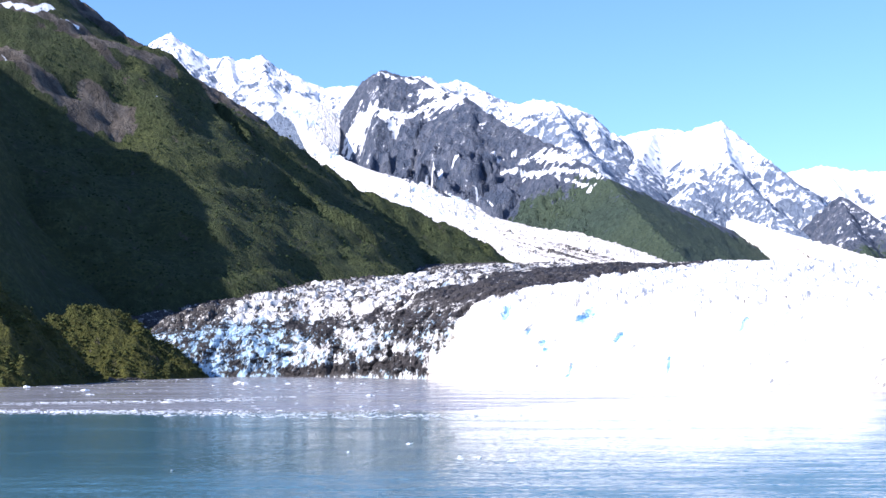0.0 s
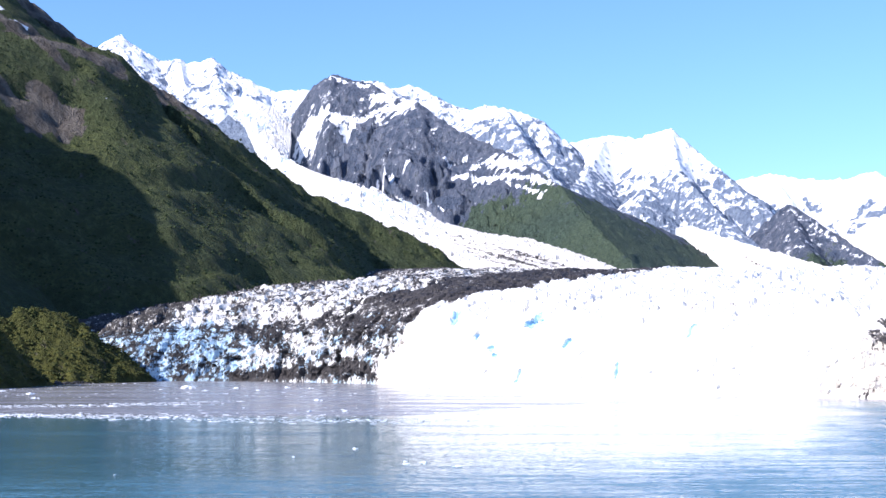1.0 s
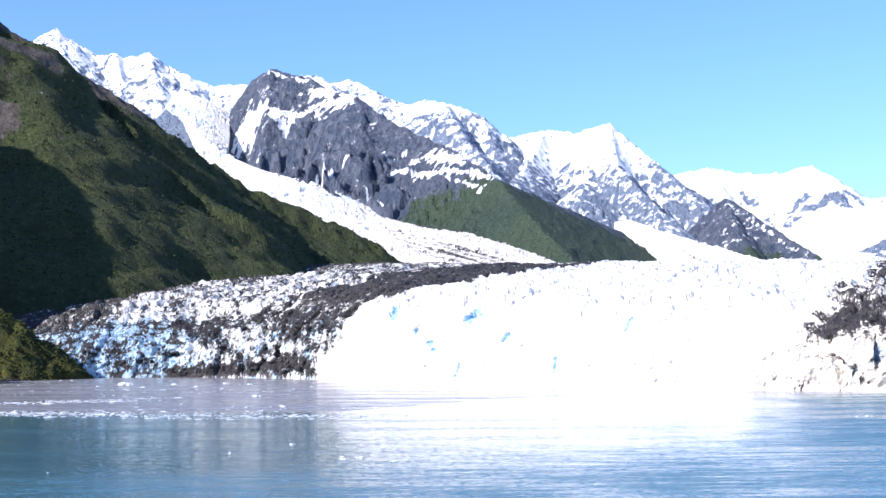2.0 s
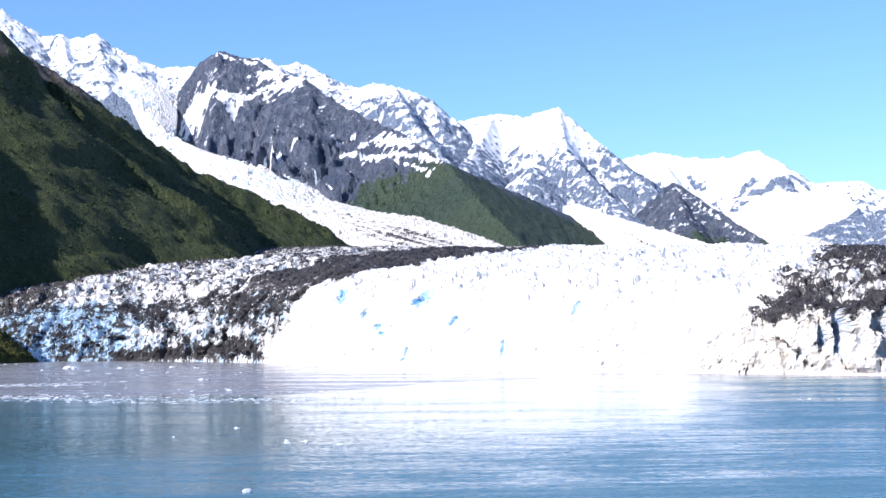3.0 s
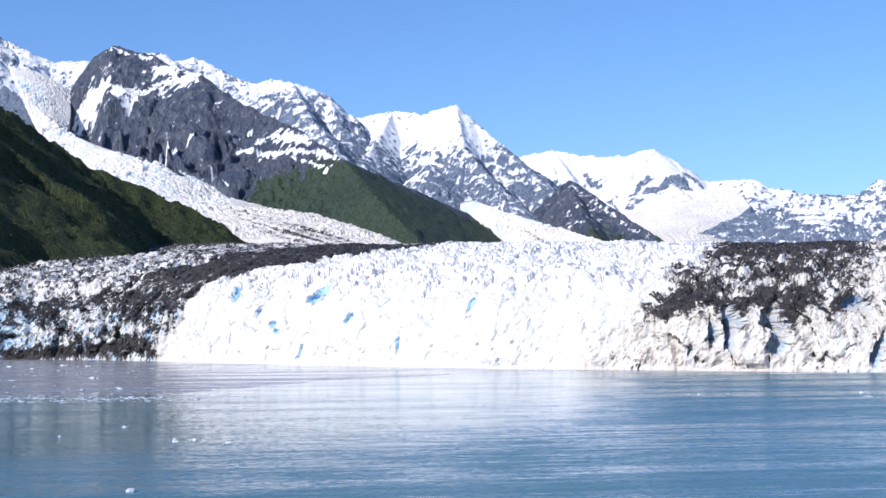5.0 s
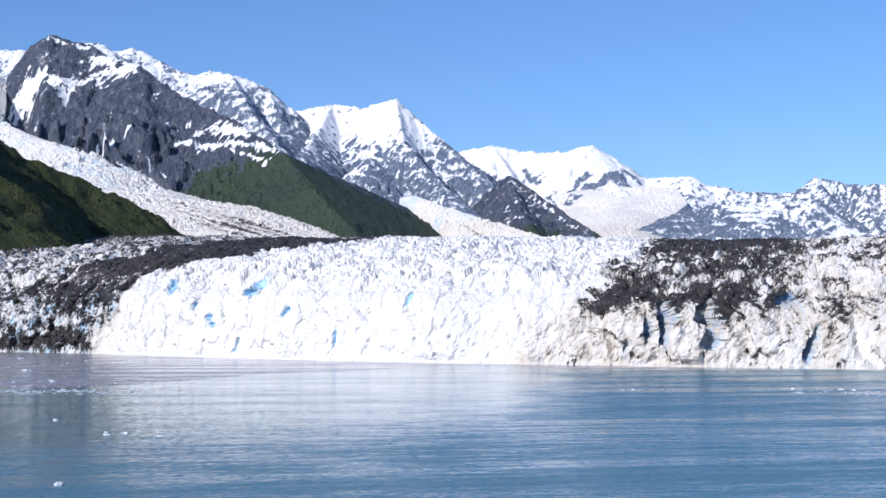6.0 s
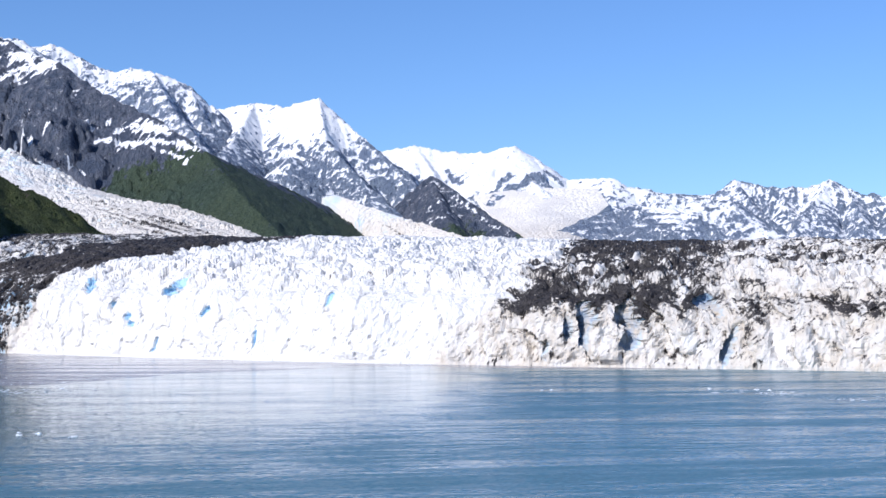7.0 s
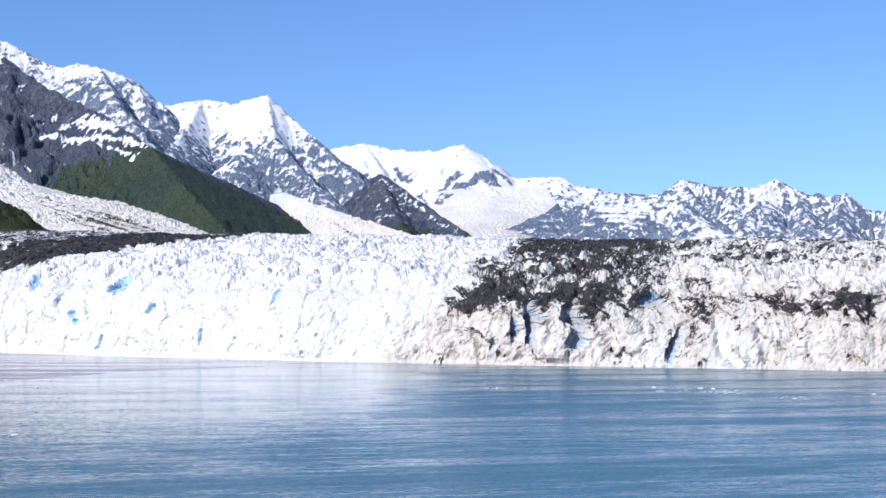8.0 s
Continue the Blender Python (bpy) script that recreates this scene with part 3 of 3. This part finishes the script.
margin = step(262, 205, U + 0.10 * V) * step(10, 30, V) * 0.75
n3 = fbm(X / 3.2, Y / 3.2, Z / 4.5, 3)
west = 0.43 + 0.5 * ledge + 0.1 * crack + 0.1 * small + 0.28 * n1 + 0.14 * n2 + 0.2 * n3 + 0.1 * step(40, 20, V) * step(30, 60, Z)
debris = western * np.maximum.reduce([west, 0.85 * band + 0.1 * n2, dark_wall * (0.66 + 0.16 * crack + 0.25 * n2 + 0.2 * n3), margin + 0.12 * n2])
debris = np.maximum(debris, moraine * step(24, 50, V) * (0.92 + 0.2 * n1 + 0.26 * n3))
heavy = eastern * step(9, 24, V + 14 * n1) * step(1130, 1070, U + 20 * n1)
loose = eastern * step(9, 26, V + 16 * n1)
debris = np.maximum.reduce([debris, heavy * (0.66 + 0.6 * ledge + 0.16 * step(120, 300, V) + 0.1 * crack + 0.26 * n1 + 0.12 * n2 + 0.18 * n3), loose * (0.14 + 0.5 * ledge + 0.14 * crack + 0.12 * small + 0.5 * n1 + 0.16 * n2 + 0.18 * n3 + 0.22 * step(60, 160, V))])
vein = step(0.07, 0.0, np.abs(fbm(wu / 7, Z / 24, 4.0, 4))) + 0.8 * step(0.05, 0.0, np.abs(fbm((wu - 0.9 * Z) / 11, (wu + Z) / 40, 14.0, 4)))
seam = np.abs(fbm((U - 1.1 * Z) / 30, (U + Z) / 120, 3.0, 3))
streak = fbm(wu / 3.5, Z / 26, 8.0, 4)
debris = np.maximum(debris, eastern * face * (0.06 + 0.4 * ledge + 0.3 * streak + 0.2 * n1 + 0.15 * crack))
debris = np.maximum(debris, eastern * face * (0.46 * step(0.06, 0.0, seam) + 0.27 * vein * (0.75 + 0.8 * n1 + 0.3 * step(1060, 960, U)) + 0.24 * crack + 0.12 * small + 0.14 * n2))
apron = step(0, 4, (U - 1140) * 0.42 - Z + 3 * n2) * step(1130, 1150, U) * face
debris = debris * (1 - 0.8 * step(2, 5, hollow))
# clean ice too gets greyer lines along its cracks
debris = np.maximum(debris, (0.3 * crack + 0.14 * small) * (1 - face) + 0.14 * n2 + 0.12 * n3)
# last term: beige put into upper cracks to warm their blue shade
stain = np.clip(eastern * (0.6 + 0.25 * face + 0.5 * n1 + 0.5 * streak) + 0.5 * apron + 0.5 * step(30, 0, np.abs(U - east_rim)) * face + 0.25 * western + 0.22 * crack * (1 - face), 0, 1)
# rifts are blue ice; shade of caves and western front is painted in too
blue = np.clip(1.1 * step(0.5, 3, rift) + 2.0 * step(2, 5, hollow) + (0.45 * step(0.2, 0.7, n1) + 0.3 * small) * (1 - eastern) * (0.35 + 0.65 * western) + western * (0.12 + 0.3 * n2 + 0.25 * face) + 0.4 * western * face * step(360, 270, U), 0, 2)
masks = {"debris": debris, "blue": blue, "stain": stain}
P = np.stack([X, Y, Z], -1)
mid = lambda a: 0.25 * (a[:-1, :-1] + a[1:, :-1] + a[1:, 1:] + a[:-1, 1:])
is_front = mid(V) < 44
is_moraine = ~is_front & (mid(moraine) > 0.5)
is_east = ~is_front & (mid(eastern) > 0.5)
is_west = ~is_front & ~is_moraine & (mid(western) > 0.5)
glacier = tagged(new("glacier"), "wide tidewater glacier with a crevassed white front and dark moraine bands", "glacier")
glacier.location = (200, 1000, 0)
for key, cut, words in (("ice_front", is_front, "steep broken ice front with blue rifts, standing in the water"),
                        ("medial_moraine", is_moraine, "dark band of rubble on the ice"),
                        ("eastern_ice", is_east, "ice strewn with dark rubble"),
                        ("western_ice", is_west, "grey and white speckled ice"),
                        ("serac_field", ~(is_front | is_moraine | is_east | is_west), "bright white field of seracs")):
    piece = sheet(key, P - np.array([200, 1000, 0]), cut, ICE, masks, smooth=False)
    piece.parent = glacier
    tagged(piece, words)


def ribbon(name, west, east, stations, across, seed, rubble, rough, words):
    """A side glacier that flows between two edges, lobed across and broken by crevasses."""
    s, w = np.linspace(0, 1, stations), np.linspace(0, 1, across)
    S, W = np.meshgrid(s, w, indexing="ij")
    ends = [[np.interp(s, np.linspace(0, 1, len(side)), [p[i] for p in side]) for i in range(3)] for side in (west, east)]
    x, y, z = ((1 - W) * ends[0][i][:, None] + W * ends[1][i][:, None] for i in range(3))
    wx, wy = x + 8 * fbm(x / 30, y / 30, seed, 3), y + 8 * fbm(x / 30, y / 30, seed + 3, 3)
    gap, lift = cells(wx / 24, wy / 9, seed)
    gap2, lift2 = cells(wx / 9, wy / 6, seed + 1)
    late = step(0.45, 0.7, S)
    broken = rough * np.clip(0.6 + 0.9 * fbm(x / 110, y / 110, seed + 7, 2), 0.1, 1.2)
    flow = fbm(W * 16 + 0.6 * fbm(S * 6, W * 3, seed, 2), S * 4, seed + 9, 3)
    z = z + 12 * np.sin(np.pi * W) + 1.2 * late * flow + broken * (6 * (lift - 0.5) - 5 * step(0.25, 0, gap) + 2.2 * (lift2 - 0.5) - 1.5 * step(0.25, 0, gap2) + 4 * fbm(x / 14, y / 14, seed, 3)) - 14 * ((W < 0.01) | (W > 0.99))
    line = late * sum(step(0.045, 0.015, np.abs(W - c + 0.03 * fbm(S * 9, W * 2, seed, 2))) for c in rubble) + 0.0 * z
    debris = -0.1 + 0.55 * line + broken * (0.3 * step(0.2, 0, gap) + 0.14 * step(0.2, 0, gap2)) + 0.15 * fbm(x / 40, y / 40, seed, 3) + 0.3 * late * flow * rough + 0.25 * late * step(0.06, 0.0, np.minimum(W, 1 - W))
    masks = {"debris": debris, "blue": 0.24 * rough + 0.3 * rough * fbm(x / 60, y / 60, seed + 5, 3) + 0.3 * broken * step(0.25, 0, gap) + 0.12 * rough * (1 - late), "stain": 0.4 + 0.3 * late + 0 * z}
    whole = tagged(new(name), words, "glacier", group="side glaciers")
    whole.location = (x.mean(), y.mean(), z.min())
    P = np.stack([x, y, z], -1) - np.array(whole.location)
    dirty, steep_part = mid(line) > 0.5, mid(S) < 0.42
    for key, cut in (("moraine_stripe", dirty), ("icefall", ~dirty & steep_part), ("ice_tongue", ~dirty & ~steep_part)):
        if cut.any():
            sheet(key, P, cut, ICE, masks, smooth=False).parent = whole
    return whole


ribbon("side_glacier", [(-415, 3978, 681), (-323, 3686, 500), (-243, 3421, 361), (-108, 3148, 259), (17, 2900, 188), (93, 2648, 145), (142, 2346, 118)],
       [(-259, 3942, 616), (-246, 3596, 444), (-144, 3560, 419), (-28, 3428, 383), (58, 3405, 358), (112, 3345, 305), (205, 3240, 272), (281, 3100, 251), (322, 2980, 228), (352, 2800, 200), (385, 2524, 157)],
       460, 140, 5, (0.4, 0.48, 0.55, 0.62), 1.0, "cracked white side glacier winding down past dark crags")
ribbon("side_glacier", [(693, 3778, 328), (753, 3668, 268), (792, 3580, 200)], [(769, 3743, 312), (879, 3610, 266), (1029, 3369, 192)],
       160, 90, 6, (0.3,), 1.0, "small white side glacier between rocky spurs")
ribbon("side_glacier", [(1224, 4280, 384), (1226, 4175, 334), (1234, 3964, 278), (1197, 3661, 222), (995, 3043, 151)], [(1574, 4175, 403), (1562, 4051, 349), (1461, 3940, 297), (1356, 3680, 226), (1149, 2988, 149)],
       220, 130, 8, (), 0.45, "broad white side glacier below a snow massif")

# ---------------------------------------------------------------- water
gx = np.concatenate([np.arange(-4800, -900, 300), np.arange(-900, 900, 15), np.arange(900, 4801, 300)]).astype(float)
gy = np.concatenate([np.arange(-4800, 0, 300), np.arange(0, 1700, 15), np.arange(1700, 4801, 300)]).astype(float)
WX, WY = np.meshgrid(gx, gy, indexing="ij")
n = fbm(WX / 90, WY / 90, 12.0, 3)
near = np.interp(WX, [-400, 0, 80, 200, 420, 700], [640, 650, 790, 880, 800, 600])
silt = step(-14, 14, WY - near + 12 * n)
calm_from = np.interp(WX, [-200, 40, 200], [250, 310, 480])
lull = step(-70, 130, WY - calm_from + 30 * n) * step(0.38, 0.22, WX / np.maximum(WY, 50) + 0.05 * n)
water = sheet("water", np.stack([WX, WY, 0 * WX], -1), None, WATER, {"silt": silt, "lull": lull})
tagged(water, "calm blue-green fjord water with faint ripples", "water", kind="structure")


# ---------------------------------------------------------------- ice on the water
def lumps(places, sizes, flat, rng, jag=0.3):
    """Many small rough lumps in one mesh: vertices and faces."""
    g = (1 + 5 ** 0.5) / 2
    ico = np.array([(-1, g, 0), (1, g, 0), (-1, -g, 0), (1, -g, 0), (0, -1, g), (0, 1, g), (0, -1, -g), (0, 1, -g), (g, 0, -1), (g, 0, 1), (-g, 0, -1), (-g, 0, 1)]) / 1.9
    tri = np.array([(0, 11, 5), (0, 5, 1), (0, 1, 7), (0, 7, 10), (0, 10, 11), (1, 5, 9), (5, 11, 4), (11, 10, 2), (10, 7, 6), (7, 1, 8), (3, 9, 4), (3, 4, 2), (3, 2, 6), (3, 6, 8), (3, 8, 9), (4, 9, 5), (2, 4, 11), (6, 2, 10), (8, 6, 7), (9, 8, 1)])
    k = len(places)
    v = ico[None] * (1 + jag * rng.normal(size=(k, 12, 1)))
    v = v * np.stack([sizes * rng.uniform(0.8, 1.5, k), sizes * rng.uniform(0.7, 1.2, k), sizes * flat * rng.uniform(0.7, 1.3, k)], -1)[:, None]
    a = rng.uniform(0, 6.28, k)
    c, s = np.cos(a)[:, None], np.sin(a)[:, None]
    v = np.stack([v[..., 0] * c - v[..., 1] * s, v[..., 0] * s + v[..., 1] * c, v[..., 2]], -1) + places[:, None]
    return v.reshape(-1, 3), (tri[None] + 12 * np.arange(k)[:, None, None]).reshape(-1, 3)


def lump_mesh(name, verts, faces, material, smooth=False):
    me = bpy.data.meshes.new(name)
    me.from_pydata(verts.tolist(), [], faces.tolist())
    me.polygons.foreach_set("use_smooth", [smooth] * len(me.polygons))
    me.materials.append(material)
    return new(name, me)


rng = np.random.RandomState(5)
BANDS = [((-225, 749), (-103, 802), 10, 620), ((-206, 672), (-95, 649), 11, 950), ((-106, 639), (12, 607), 12, 420), ((-140, 797), (-91, 845), 6, 160),
         ((-301, 1002), (41, 972), 60, 260), ((-72, 700), (9, 695), 30, 110), ((-286, 1027), (-213, 1287), 22, 120), ((276, 572), (289, 491), 7, 120)]
spots, sizes = [], []
for a, b, wide, count in BANDS:
    t = rng.uniform(0, 1, count)[:, None]
    spots.append(np.array(a) * (1 - t) + np.array(b) * t + rng.normal(size=(count, 2)) * wide)
    sizes.append(0.25 + 0.42 * rng.gamma(1.1, 0.6, count))
spots, sizes = np.concatenate(spots), np.concatenate(sizes)
verts, faces = lumps(np.column_stack([spots, 0.02 + 0 * sizes]), sizes, 0.16, rng)
brash = lump_mesh("brash_ice", verts, faces, FLOE)
tagged(brash, "loose drifting crumbs of white brash ice on the water", "brash ice", kind="stuff")
FLOES = [((-146, 1115), 5.5), ((-224, 971), 2.6), ((-203, 892), 1.6), ((-258, 1038), 1.8), ((-161, 1086), 1.4), ((-113, 1128), 1.8), ((-77, 1141), 2.4), ((-59, 1123), 1.6), ((-91, 1064), 1.7), ((-126, 1053), 1.8),
         ((-41, 860), 2.0), ((-37, 704), 1.3), ((-21, 709), 1.3), ((-10, 442), 0.8), ((-61, 350), 0.5), ((-25, 408), 0.5), ((17, 375), 0.9), ((4, 392), 0.6), ((-3, 270), 1.1), ((4, 384), 0.7), ((9, 387), 0.8),
         ((288, 570), 1.3), ((291, 565), 1.0), ((271, 578), 1.2), ((217, 582), 0.8), ((206, 584), 0.8), ((331, 512), 1.1), ((202, 584), 0.7), ((-251, 1291), 2.6), ((-283, 1054), 2.2)]
for (x, y), size in FLOES:
    k = 5 if size > 1.5 else 3
    around = np.column_stack([rng.normal(size=(k, 2)) * size * 0.55, np.full(k, 0.1 * size)])
    around[0] = 0, 0, 0.1 * size
    verts, faces = lumps(around, size * np.array([0.75, 0.5, 0.45, 0.4, 0.35])[:k], 0.55, rng, 0.22)
    floe = lump_mesh("ice_floe", verts, faces, FLOE)
    floe.location = (x, y, 0)
    tagged(floe, "small white ice floe drifting on the calm water" if size < 2 else "rough white ice floe with a jagged top afloat", "ice floe", group="drifting floes")


# ---------------------------------------------------------------- scrub
def scatter(name, ground, count, low, high, inside, words, seed, leaves):
    """Bushes, too many to count, strewn over a mesh."""
    rng = np.random.RandomState(seed)
    co = np.empty(len(ground.data.vertices) * 3, np.float32)
    ground.data.vertices.foreach_get("co", co)
    veg = np.empty(len(ground.data.vertices), np.float32)
    ground.data.attributes["veg"].data.foreach_get("value", veg)
    co = co.reshape(-1, 3).astype(float)
    thick = fbm(co[:, 0] / 45, co[:, 1] / 45, 3.0, 3)
    ok = inside(co[:, 0], co[:, 1], co[:, 2]) & (veg > 0.5) & (thick > -0.25) & (co[:, 2] > 3)
    pick = rng.choice(np.flatnonzero(ok), count)
    at = co[pick] + rng.normal(size=(count, 3)) * [2.0, 2.0, 0.2]
    size = rng.uniform(low, high, count)
    verts, faces = lumps(at, size, 0.75, rng, 0.25)
    bushes = tagged(lump_mesh(name, verts, faces, leaves, True), words, kind="stuff")
    bushes.parent = ground
    return bushes


scatter("scrub", left, 14000, 0.6, 1.7, lambda x, y, z: (x > -480) & (x < 160) & (y > 1000) & (z < 420), "dense dark green alder scrub on the mountainside", 3, BUSH)
scatter("scrub", knoll, 9000, 0.5, 1.3, lambda x, y, z: x > -420, "thick yellow-green bushes on the shore knoll", 4, BUSH_KNOLL)


# ---------------------------------------------------------------- shore rocks
rng = np.random.RandomState(9)
t = rng.uniform(0, 1, 420)
line = np.array([(-316, 1029), (-298, 1099), (-276, 1215), (-251, 1291), (-230, 1355)], float)
at = np.column_stack([np.interp(t, np.linspace(0, 1, len(line)), line[:, i]) for i in (0, 1)] + [0 * t]) + rng.normal(size=(420, 3)) * [3.5, 3.5, 0.2] + [0, 3, 0.3]
verts, faces = lumps(at, rng.gamma(2.0, 0.5, 420) + 0.4, 0.7, rng, 0.2)
rocks = lump_mesh("shore_rocks", verts, faces, ROCK)
tagged(rocks, "dark wet boulders strewn along the waterline", "rocks", kind="stuff")
